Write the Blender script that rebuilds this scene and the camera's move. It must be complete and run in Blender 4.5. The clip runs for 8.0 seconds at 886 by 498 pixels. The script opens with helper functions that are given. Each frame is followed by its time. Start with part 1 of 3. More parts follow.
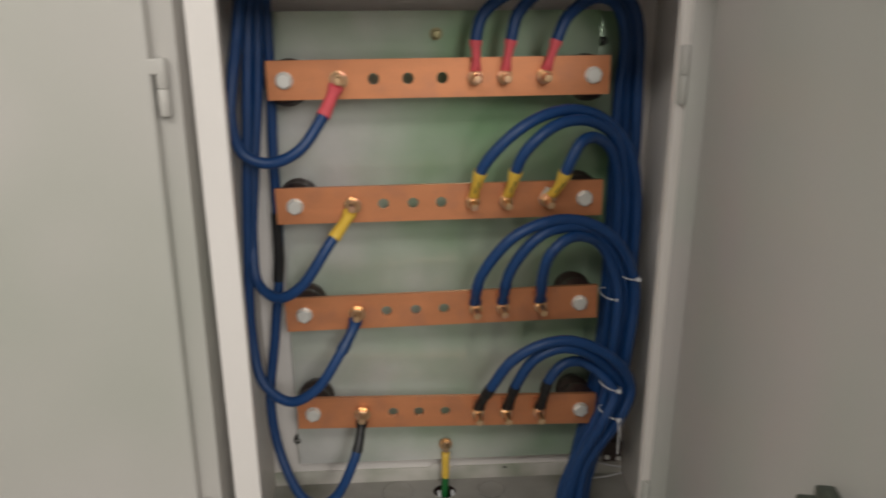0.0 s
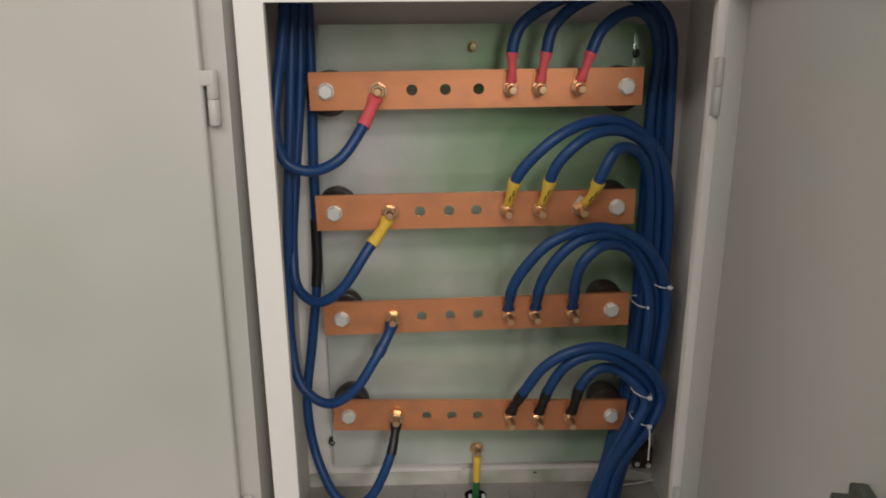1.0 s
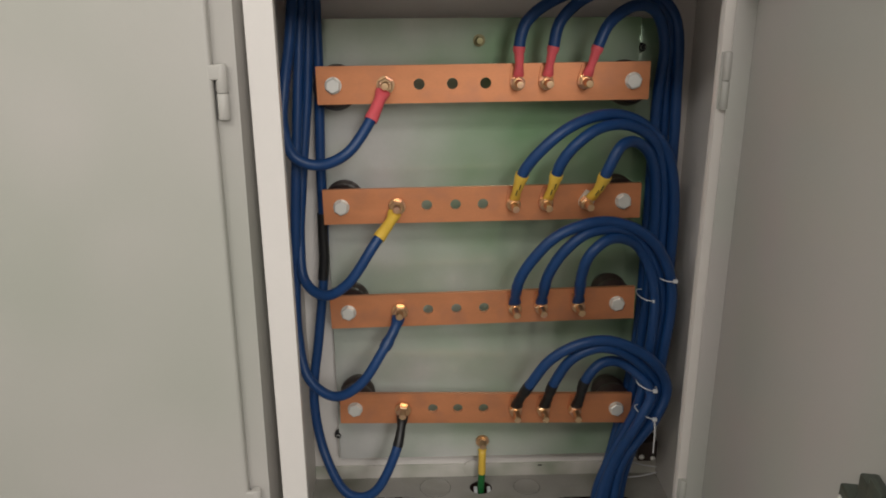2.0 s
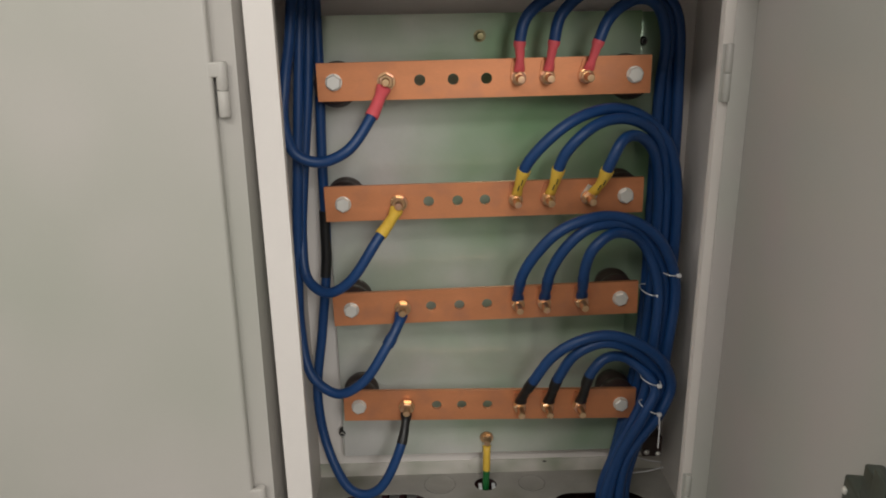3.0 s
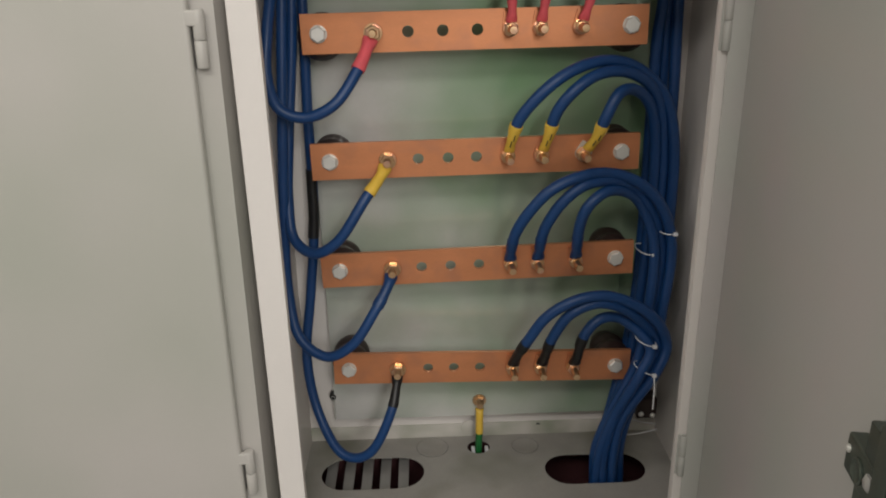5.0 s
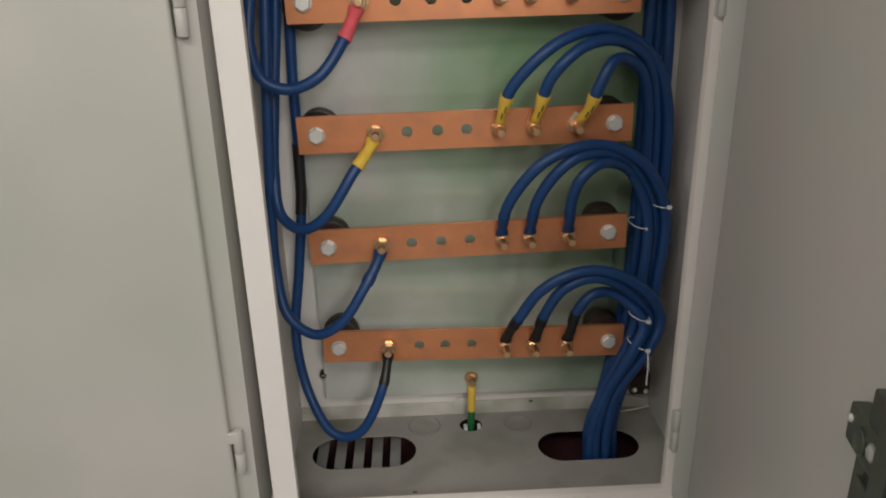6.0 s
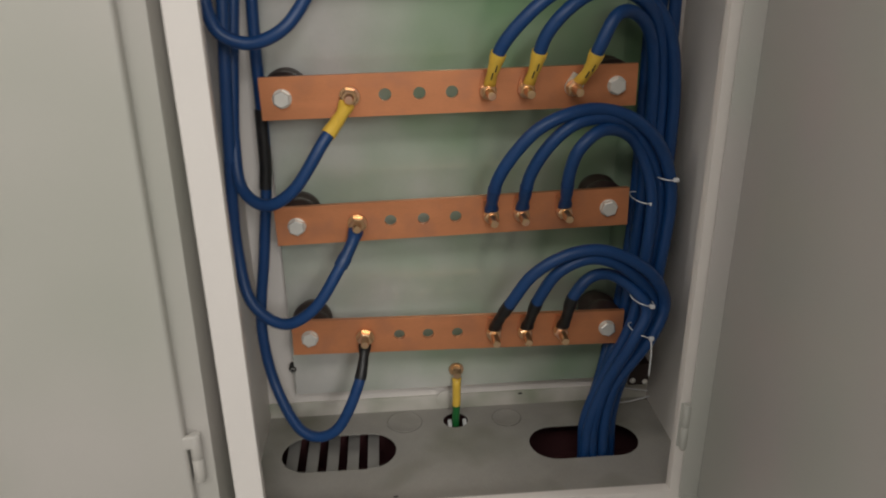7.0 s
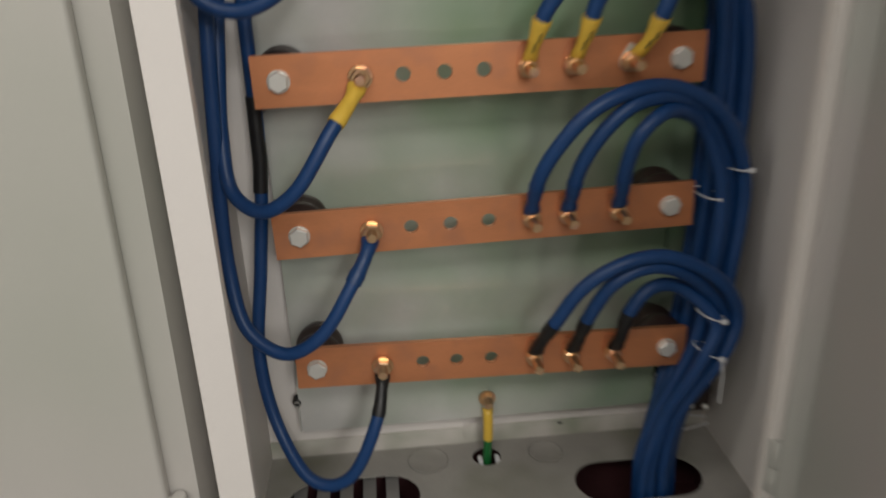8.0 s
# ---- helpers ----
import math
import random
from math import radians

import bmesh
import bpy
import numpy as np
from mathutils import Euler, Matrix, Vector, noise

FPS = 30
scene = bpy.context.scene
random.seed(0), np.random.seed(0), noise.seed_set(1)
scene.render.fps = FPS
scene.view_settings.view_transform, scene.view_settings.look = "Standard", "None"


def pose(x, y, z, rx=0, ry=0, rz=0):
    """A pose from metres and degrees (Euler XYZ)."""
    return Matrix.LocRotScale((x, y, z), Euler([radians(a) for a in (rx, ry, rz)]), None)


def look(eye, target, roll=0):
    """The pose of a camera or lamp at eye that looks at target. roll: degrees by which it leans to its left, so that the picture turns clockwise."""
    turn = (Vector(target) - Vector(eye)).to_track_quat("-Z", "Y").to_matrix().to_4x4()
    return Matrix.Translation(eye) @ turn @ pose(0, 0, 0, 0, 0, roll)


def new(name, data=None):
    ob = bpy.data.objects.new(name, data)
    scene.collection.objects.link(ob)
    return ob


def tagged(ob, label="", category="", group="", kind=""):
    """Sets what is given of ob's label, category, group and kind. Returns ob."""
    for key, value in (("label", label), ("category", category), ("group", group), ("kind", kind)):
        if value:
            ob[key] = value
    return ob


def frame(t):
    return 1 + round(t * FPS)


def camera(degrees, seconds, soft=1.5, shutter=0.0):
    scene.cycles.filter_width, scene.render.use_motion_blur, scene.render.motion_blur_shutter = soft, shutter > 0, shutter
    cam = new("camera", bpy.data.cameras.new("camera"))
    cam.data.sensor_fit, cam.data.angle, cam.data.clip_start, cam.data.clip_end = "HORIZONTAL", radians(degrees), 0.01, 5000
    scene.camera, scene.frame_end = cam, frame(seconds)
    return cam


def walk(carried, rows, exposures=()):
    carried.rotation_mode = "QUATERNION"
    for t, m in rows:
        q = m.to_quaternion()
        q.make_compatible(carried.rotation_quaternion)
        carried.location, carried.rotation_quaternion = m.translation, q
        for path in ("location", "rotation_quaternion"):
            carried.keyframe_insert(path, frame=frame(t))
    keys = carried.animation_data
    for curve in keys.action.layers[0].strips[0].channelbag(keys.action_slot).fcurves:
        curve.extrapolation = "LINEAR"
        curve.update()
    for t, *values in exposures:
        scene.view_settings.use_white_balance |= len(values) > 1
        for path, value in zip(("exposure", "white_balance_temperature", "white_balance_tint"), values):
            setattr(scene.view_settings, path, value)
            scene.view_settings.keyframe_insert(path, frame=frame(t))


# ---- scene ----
cam = camera(60.7, 8.0, soft=1.85, shutter=0.9)
PATH = [
    (0, (-0.051, -0.989, 1.52), (0.058, 0.909, 0.899), -0.3),
    (0.3, (-0.065, -0.992, 1.515), (-0.007, 0.913, 0.91), -0.1),
    (0.5, (-0.069, -0.992, 1.512), (0.005, 0.923, 0.94), -0.0),
    (0.6, (-0.067, -1.002, 1.525), (0.011, 0.919, 0.972), -0.4),
    (0.8, (-0.064, -1.012, 1.53), (-0.018, 0.902, 0.95), -0.7),
    (1, (-0.067, -1.013, 1.523), (-0.021, 0.896, 0.928), -0.4),
    (1.5, (-0.077, -1.017, 1.524), (-0.026, 0.888, 0.919), -0.2),
    (3, (-0.074, -1.016, 1.52), (-0.039, 0.887, 0.907), -1.0),
    (3.5, (-0.073, -1.014, 1.516), (-0.026, 0.888, 0.898), -0.9),
    (4, (-0.073, -1.008, 1.514), (-0.009, 0.886, 0.872), -0.7),
    (4.5, (-0.068, -1.002, 1.502), (-0.017, 0.884, 0.837), -1.1),
    (4.7, (-0.068, -0.998, 1.501), (-0.023, 0.884, 0.825), -1.2),
    (6, (-0.065, -0.978, 1.485), (0.0, 0.879, 0.745), -1.4),
    (6.5, (-0.073, -0.956, 1.47), (0.01, 0.899, 0.728), -1.9),
    (6.8, (-0.085, -0.917, 1.456), (0.015, 0.937, 0.712), -1.8),
    (7, (-0.074, -0.88, 1.436), (0.061, 0.958, 0.661), -0.9),
    (7.2, (-0.085, -0.852, 1.435), (0.072, 0.983, 0.655), -1.9),
    (7.5, (-0.078, -0.833, 1.43), (0.06, 1.012, 0.67), -2.3),
    (7.8, (-0.082, -0.784, 1.417), (0.051, 1.048, 0.628), -2.6),
    (8, (-0.1, -0.733, 1.382), (0.046, 1.111, 0.62), -2.1),
]
walk(cam, [(t, look(eye, target, roll)) for t, eye, target, roll in PATH],
     exposures=((0.0, 0.01), (3.0, -0.03), (5.0, -0.05), (6.5, -0.08), (8.0, -0.11)))

# ---- light ----
world = bpy.data.worlds.new("room_world")
scene.world = world
world.use_nodes = True
world.node_tree.nodes["Background"].inputs[0].default_value = (0.55, 0.6, 0.58, 1)
world.node_tree.nodes["Background"].inputs[1].default_value = 0.012


def area_lamp(name, eye, target, sx, sy, watts, color):
    data = bpy.data.lights.new(name, "AREA")
    data.shape, data.size, data.size_y, data.energy, data.color = "RECTANGLE", sx, sy, watts, color
    ob = new(name, data)
    ob.matrix_world = look(eye, target)
    return ob


# daylight from an unseen window, inferred behind the camera; unseen lights by the ceiling
area_lamp("window_daylight", (0.40, -2.66, 2.20), (0.0, 0, 1.18), 0.46, 0.66, 21, (1.0, 0.975, 0.93))
area_lamp("ceiling_area_light", (-0.55, -1.95, 2.62), (-0.35, -1.20, 0), 1.5, 0.4, 18, (1.0, 0.955, 0.895))
# fill added from the left to brighten the open door and right inner wall
area_lamp("ceiling_area_light", (-1.62, -0.85, 2.58), (-0.8, -0.50, 0), 0.3, 0.9, 5.5, (1.0, 0.97, 0.905))


# ---- materials ----
def material(name, color, rough=0.5, metal=0.0, vary=0.08, scale=6.0, grain=300.0, bump=0.05, depth=0.0004,
             tint=None, tint_scale=3.0, tint_at=(0.5, 0.7), lean=(0, 0, 0), specular=0.5, coat=0.0, stretch=(1, 1, 1), rough_vary=0.08, brushed=0.0):
    """Colour with two scales of variation, fine relief, and uneven gloss; tint: a second colour in broad patches."""
    mat = bpy.data.materials.new(name)
    mat.use_nodes = True
    nt = mat.node_tree
    bsdf = nt.nodes["Principled BSDF"]
    link = nt.links.new

    def node(kind, **values):
        n = nt.nodes.new(kind)
        for key, value in values.items():
            n.inputs[key].default_value = value
        return n

    coord = nt.nodes.new("ShaderNodeTexCoord")
    mapping = nt.nodes.new("ShaderNodeMapping")
    mapping.inputs["Scale"].default_value = stretch
    link(coord.outputs["Object"], mapping.inputs["Vector"])
    broad = node("ShaderNodeTexNoise", Scale=scale, Detail=4.0, Roughness=0.6)
    fine = node("ShaderNodeTexNoise", Scale=grain, Detail=3.0, Roughness=0.6)
    for n in (broad, fine):
        link(mapping.outputs["Vector"], n.inputs["Vector"])
    both = node("ShaderNodeMix")
    both.data_type = "FLOAT"
    both.inputs[0].default_value = 0.35
    link(broad.outputs["Fac"], both.inputs[2])
    link(fine.outputs["Fac"], both.inputs[3])
    ramp = nt.nodes.new("ShaderNodeValToRGB")
    ramp.color_ramp.elements[0].position, ramp.color_ramp.elements[1].position = 0.3, 0.7
    ramp.color_ramp.elements[0].color = (*[c * (1 - vary) for c in color], 1)
    ramp.color_ramp.elements[1].color = (*[min(1, c * (1 + vary)) for c in color], 1)
    link(both.outputs[0], ramp.inputs["Fac"])
    out = ramp.outputs["Color"]
    if tint:
        patch = node("ShaderNodeTexNoise", Scale=tint_scale, Detail=2.0)
        link(coord.outputs["Object"], patch.inputs["Vector"])
        span = nt.nodes.new("ShaderNodeMapRange")
        span.inputs["From Min"].default_value, span.inputs["From Max"].default_value = tint_at
        dot = nt.nodes.new("ShaderNodeVectorMath")
        dot.operation = "DOT_PRODUCT"
        dot.inputs[1].default_value = lean
        link(coord.outputs["Object"], dot.inputs[0])
        total = nt.nodes.new("ShaderNodeMath")
        link(patch.outputs["Fac"], total.inputs[0])
        link(dot.outputs["Value"], total.inputs[1])
        link(total.outputs["Value"], span.inputs["Value"])
        mix = nt.nodes.new("ShaderNodeMix")
        mix.data_type = "RGBA"
        link(span.outputs["Result"], mix.inputs[0])
        link(out, mix.inputs[6])
        mix.inputs[7].default_value = (*tint, 1)
        out = mix.outputs[2]
    link(out, bsdf.inputs["Base Color"])
    gloss = nt.nodes.new("ShaderNodeMapRange")
    gloss.inputs["To Min"].default_value, gloss.inputs["To Max"].default_value = max(0.02, rough - rough_vary), rough + rough_vary
    link(broad.outputs["Fac"], gloss.inputs["Value"])
    link(gloss.outputs["Result"], bsdf.inputs["Roughness"])
    bsdf.inputs["Metallic"].default_value = metal
    bsdf.inputs["Specular IOR Level"].default_value = specular
    bsdf.inputs["Coat Weight"].default_value = coat
    if brushed:                                   # rolled sheet: highlights drawn out upright
        upright = node("ShaderNodeCombineXYZ", Z=1.0)
        link(upright.outputs["Vector"], bsdf.inputs["Tangent"])
        bsdf.inputs["Anisotropic"].default_value = brushed
    if bump:
        relief = node("ShaderNodeBump", Strength=bump, Distance=depth)
        link(fine.outputs["Fac"], relief.inputs["Height"])
        link(relief.outputs["Normal"], bsdf.inputs["Normal"])
    return mat


PAINT = material("light_grey_powder_coat", (0.86, 0.82, 0.79), 0.42, vary=0.03, scale=5, grain=700, bump=0.25, depth=0.0003)
# cabinet paint darkened: the open door's shade is put into its colour
PAINT_SHADED = material("shaded_light_grey_paint", (0.505, 0.51, 0.48), 0.42, vary=0.03, scale=4, grain=650, bump=0.3, depth=0.0003,
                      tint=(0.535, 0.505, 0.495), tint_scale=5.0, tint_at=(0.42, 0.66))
# neighbour's paint: darker than PAINT, with greenish patches
PAINT_BEIGE = material("beige_grey_powder_coat", (0.575, 0.552, 0.522), 0.45, vary=0.03, scale=3, grain=650, bump=0.3, depth=0.0003,
                     tint=(0.49, 0.50, 0.445), tint_scale=2.6, tint_at=(0.45, 0.75))
# floor sheet: base far darker than PAINT, with greenish patches
PAINT_FLOOR = material("dark_grey_floor_sheet", (0.36, 0.345, 0.32), 0.6, vary=0.12, scale=9, grain=400, bump=0.3, depth=0.0003,
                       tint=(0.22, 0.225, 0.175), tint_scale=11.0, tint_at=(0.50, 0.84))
PAINT_LEDGE = material("dusty_grey_ledge", (0.66, 0.63, 0.585), 0.5, vary=0.07, scale=9, grain=400, bump=0.3, depth=0.0003,
                       tint=(0.33, 0.36, 0.275), tint_scale=13.0, tint_at=(0.46, 0.80))
# green tint, rising right and up, paints in a green reflection and shade
ZINC = material("zinc_plated_sheet", (0.665, 0.665, 0.645), 0.18, metal=0.19, vary=0.05, scale=4, grain=120, bump=0.03, rough_vary=0.05,
                tint=(0.25, 0.41, 0.235), tint_scale=6.5, tint_at=(0.52, 1.14), lean=(0.85, 0, 0.30), specular=0.5, brushed=0.3)
COPPER = material("copper_bar", (0.67, 0.27, 0.125), 0.42, metal=0.5, vary=0.09, scale=11, grain=160, bump=0.15, depth=0.0003, stretch=(1, 1, 4),
                  tint=(0.55, 0.235, 0.13), tint_scale=26.0, tint_at=(0.5, 0.78), rough_vary=0.12, brushed=0.3)
COPPER_CUT = material("copper_lug", (0.80, 0.42, 0.26), 0.3, metal=0.9, vary=0.08, scale=40, grain=400)
BRASS = material("yellow_passivated_steel", (0.82, 0.56, 0.33), 0.30, metal=0.9, vary=0.12, scale=60, grain=500, tint=(0.78, 0.46, 0.34), tint_scale=60)
OLIVE = material("olive_passivated_steel", (0.27, 0.24, 0.13), 0.3, metal=0.85, vary=0.15, scale=60, grain=500)
STEEL = material("bright_zinc_steel", (0.80, 0.79, 0.75), 0.42, metal=0.5, vary=0.05, scale=50, grain=500)
BLUE = material("blue_cable_sheath", (0.008, 0.052, 0.180), 0.44, vary=0.10, scale=14, grain=260, bump=0.06)
RED = material("red_heat_shrink", (0.82, 0.125, 0.15), 0.4, vary=0.10, scale=60, grain=500, bump=0.15)
YELLOW = material("yellow_heat_shrink", (0.84, 0.55, 0.075), 0.4, vary=0.10, scale=60, grain=500, bump=0.15)
NAVY = material("blue_heat_shrink", (0.009, 0.050, 0.165), 0.42, vary=0.10, scale=60, grain=500, bump=0.15)
BLACK = material("black_heat_shrink", (0.012, 0.012, 0.013), 0.4, vary=0.2, scale=60, grain=500, bump=0.15)
INSULATOR = material("dark_moulded_insulator", (0.036, 0.020, 0.018), 0.40, vary=0.15, scale=30, grain=400)
GREEN = material("green_wire_sheath", (0.015, 0.16, 0.04), 0.4, vary=0.1, scale=40, grain=400)
NYLON = material("white_nylon", (0.75, 0.76, 0.78), 0.35, vary=0.04, scale=40, grain=400)
RUBBER = material("black_rubber", (0.015, 0.015, 0.016), 0.6, vary=0.15, scale=40, grain=400)
LOCKMETAL = material("dull_zinc_lock", (0.10, 0.12, 0.10), 0.38, metal=0.6, vary=0.2, scale=30, grain=300)
TRAYMETAL = material("galvanised_slat", (0.46, 0.45, 0.43), 0.5, metal=0.3, vary=0.08, scale=20, grain=300)
MAROON = material("dark_red_primer", (0.065, 0.021, 0.024), 0.6, vary=0.2, scale=12, grain=200)
PLASTER = material("painted_plaster", (0.62, 0.60, 0.57), 0.8, vary=0.04, scale=2, grain=90, bump=0.2, depth=0.002)
CONCRETE = material("grey_concrete_floor", (0.28, 0.28, 0.27), 0.7, vary=0.12, scale=1.5, grain=60, bump=0.2, depth=0.002)
INK = material("black_marker_ink", (0.02, 0.02, 0.02), 0.6, vary=0.05)


# ---- mesh helpers ----
def finish(bm, name, mat, smooth=None):
    bmesh.ops.recalc_face_normals(bm, faces=bm.faces)
    me = bpy.data.meshes.new(name)
    bm.to_mesh(me)
    bm.free()
    me.materials.append(mat)
    if smooth:
        me.polygons.foreach_set("use_smooth", [True] * len(me.polygons))
        me.set_sharp_from_angle(angle=radians(smooth))
    return me


def part(name, bm, mat, parent, label="", smooth=40):
    """One mesh object under a thing or a part; its mesh is given in world coordinates."""
    ob = new(name, finish(bm, name, mat, smooth))
    ob.parent = parent
    ob.matrix_parent_inverse = parent.matrix_world.inverted() if parent else Matrix()
    if label:
        ob["label"] = label
    return ob


def thing(name, place, label, category, group="", kind=""):
    ob = new(name)
    ob.empty_display_size = 0.05
    ob.matrix_world = Matrix.Translation(place)
    ob.location = place
    bpy.context.view_layer.update()
    return tagged(ob, label, category, group, kind)


def solo(name, bm, mat, label, category, group="", kind="", smooth=40):
    ob = new(name, finish(bm, name, mat, smooth))
    return tagged(ob, label, category, group, kind)


def box(x0, x1, y0, y1, z0, z1, bevel=0.0, m=None, bm=None, segments=2):
    own = bmesh.new()
    bmesh.ops.create_cube(own, size=1)
    bmesh.ops.transform(own, verts=own.verts, matrix=Matrix.Translation(((x0 + x1) / 2, (y0 + y1) / 2, (z0 + z1) / 2))
                        @ Matrix.Diagonal((x1 - x0, y1 - y0, z1 - z0, 1)))
    if bevel:
        bmesh.ops.bevel(own, geom=list(own.edges), offset=bevel, segments=segments, profile=0.6, affect="EDGES")
    if m:
        bmesh.ops.transform(own, verts=own.verts, matrix=m)
    return join(bm, own)


def join(bm, own):
    if bm is None:
        return own
    me = bpy.data.meshes.new("tmp")
    own.to_mesh(me)
    own.free()
    bm.from_mesh(me)
    bpy.data.meshes.remove(me)
    return bm


def circle(cx, cz, r, n=28):
    return [(cx + r * math.cos(2 * math.pi * k / n), cz + r * math.sin(2 * math.pi * k / n)) for k in range(n)]


def stadium(cx, cz, half, r, n=14):
    right = [(cx + half - r + r * math.cos(a), cz + r * math.sin(a)) for a in np.linspace(-math.pi / 2, math.pi / 2, n)]
    left = [(cx - half + r + r * math.cos(a), cz + r * math.sin(a)) for a in np.linspace(math.pi / 2, 1.5 * math.pi, n)]
    return right + left


def rect(x0, x1, z0, z1, r=0.0, n=5):
    if not r:
        return [(x0, z0), (x1, z0), (x1, z1), (x0, z1)]
    out = []
    for cx, cz, a in ((x1 - r, z0 + r, -90), (x1 - r, z1 - r, 0), (x0 + r, z1 - r, 90), (x0 + r, z0 + r, 180)):
        out += [(cx + r * math.cos(radians(a + 90 * k / n)), cz + r * math.sin(radians(a + 90 * k / n))) for k in range(n + 1)]
    return out


def sheet(outer, holes, thick, m):
    """A flat sheet with openings cut through it, in the plane (u, v) with thickness along w; m takes (u, v, w) to the world."""
    bm = bmesh.new()
    rings = []
    for w in (0.0, thick):
        edges, loops = [], []
        for loop in (outer, *holes):
            vs = [bm.verts.new((u, v, w)) for u, v in loop]
            edges += [bm.edges.new((vs[k], vs[(k + 1) % len(vs)])) for k in range(len(vs))]
            loops.append(vs)
        bmesh.ops.triangle_fill(bm, use_beauty=True, use_dissolve=False, edges=edges)
        rings.append(loops)
    for a, b in zip(*rings):
        for k in range(len(a)):
            bm.faces.new((a[k], a[(k + 1) % len(a)], b[(k + 1) % len(a)], b[k]))
    bmesh.ops.transform(bm, verts=bm.verts, matrix=m)
    return bm


FRONT = Matrix(((1, 0, 0, 0), (0, 0, 1, 0), (0, 1, 0, 0), (0, 0, 0, 1)))  # (u, v, w) -> x, z, y


def at_y(y):
    return Matrix.Translation((0, y, 0)) @ FRONT


def lathe(profile, m, n=28, bm=None):
    """profile: (radius, height) pairs turned round local z; m places it."""
    own = bmesh.new()
    rings = []
    for r, h in profile:
        if r < 1e-6:
            rings.append([own.verts.new((0, 0, h))])
        else:
            rings.append([own.verts.new((r * math.cos(2 * math.pi * k / n), r * math.sin(2 * math.pi * k / n), h)) for k in range(n)])
    for a, b in zip(rings, rings[1:]):
        for k in range(n):
            quad = [a[k % len(a)], a[(k + 1) % len(a)], b[(k + 1) % len(b)], b[k % len(b)]]
            quad = list(dict.fromkeys(quad))
            if len(quad) > 2:
                own.faces.new(quad)
    bmesh.ops.transform(own, verts=own.verts, matrix=m)
    return join(bm, own)


def toward(place, way, turn=0.0):
    """A pose at place whose local z points along way."""
    q = Vector(way).to_track_quat("Z", "Y").to_matrix().to_4x4()
    return Matrix.Translation(place) @ q @ Matrix.Rotation(turn, 4, "Z")


def hexagon(af, height, m, chamfer=0.0012, bm=None):
    """A hexagonal nut or bolt head, across flats af, rounded at its top."""
    own = bmesh.new()
    r = af / math.sqrt(3)
    rows = [(r, 0.0), (r, height - chamfer), (r - chamfer * 1.4, height)]
    rings = [[own.verts.new((q * math.cos(math.pi * k / 3), q * math.sin(math.pi * k / 3), h)) for k in range(6)] for q, h in rows]
    for a, b in zip(rings, rings[1:]):
        for k in range(6):
            own.faces.new((a[k], a[(k + 1) % 6], b[(k + 1) % 6], b[k]))
    own.faces.new(rings[-1])
    own.faces.new(rings[0][::-1])
    bmesh.ops.transform(own, verts=own.verts, matrix=m)
    return join(bm, own)


def spline(points, step=0.006):
    """A smooth line through the points (centripetal Catmull-Rom), at even steps."""
    p = [Vector(q) for q in points]
    p = [2 * p[0] - p[1]] + p + [2 * p[-1] - p[-2]]
    fine = []
    for a, b, c, d in zip(p, p[1:], p[2:], p[3:]):
        t1 = max((b - a).length, 1e-5) ** 0.5
        t2 = t1 + max((c - b).length, 1e-5) ** 0.5
        t3 = t2 + max((d - c).length, 1e-5) ** 0.5
        for k in range(16):
            t = t1 + (t2 - t1) * k / 16
            a1, a2, a3 = a.lerp(b, t / t1), b.lerp(c, (t - t1) / (t2 - t1)), c.lerp(d, (t - t2) / (t3 - t2))
            b1, b2 = a1.lerp(a2, t / t2), a2.lerp(a3, (t - t1) / (t3 - t1))
            fine.append(b1.lerp(b2, (t - t1) / (t2 - t1)))
    fine.append(p[-2])
    out, left = [fine[0]], step
    for a, b in zip(fine, fine[1:]):
        d = (b - a).length
        while d >= left and d > 0:
            a = a.lerp(b, left / d)
            d -= left
            out.append(a)
            left = step
        left -= d
    out.append(fine[-1])
    return out


def tube(line, radius, n=14, flat=None):
    """A round tube along the line, closed at both ends; flat: per-point (wide, thin) factors."""
    bm = bmesh.new()
    ways = [(line[min(k + 1, len(line) - 1)] - line[max(k - 1, 0)]).normalized() for k in range(len(line))]
    side = ways[0].cross(Vector((0, 1, 0))).normalized()
    rings = []
    for k, (q, w) in enumerate(zip(line, ways)):
        side = (side - w * side.dot(w)).normalized()
        other = w.cross(side)
        r = radius[k] if isinstance(radius, list) else radius
        fa, fb = flat[k] if flat else (1, 1)
        rings.append([bm.verts.new(q + side * (r * fa * math.cos(2 * math.pi * j / n)) + other * (r * fb * math.sin(2 * math.pi * j / n))) for j in range(n)])
    for a, b in zip(rings, rings[1:]):
        for j in range(n):
            bm.faces.new((a[j], a[(j + 1) % n], b[(j + 1) % n], b[j]))
    bm.faces.new(rings[0][::-1])
    bm.faces.new(rings[-1])
    return bm


# ---- the room ----
X0, X1, Y0, Y1, ZC = -2.0, 1.8, -2.7, 0.115, 2.7
solo("floor", box(X0 - 0.1, X1 + 0.1, Y0 - 0.1, Y1 + 0.1, -0.1, 0), CONCRETE, "grey concrete floor of the switch room", "floor", kind="structure")
solo("ceiling", box(X0 - 0.1, X1 + 0.1, Y0 - 0.1, Y1 + 0.1, ZC, ZC + 0.1), PLASTER, "white painted ceiling", "ceiling", kind="structure")
solo("wall_north", box(X0 - 0.1, X1 + 0.1, Y1, Y1 + 0.1, 0, ZC), PLASTER, "pale painted wall behind the cabinets", "wall", kind="structure")
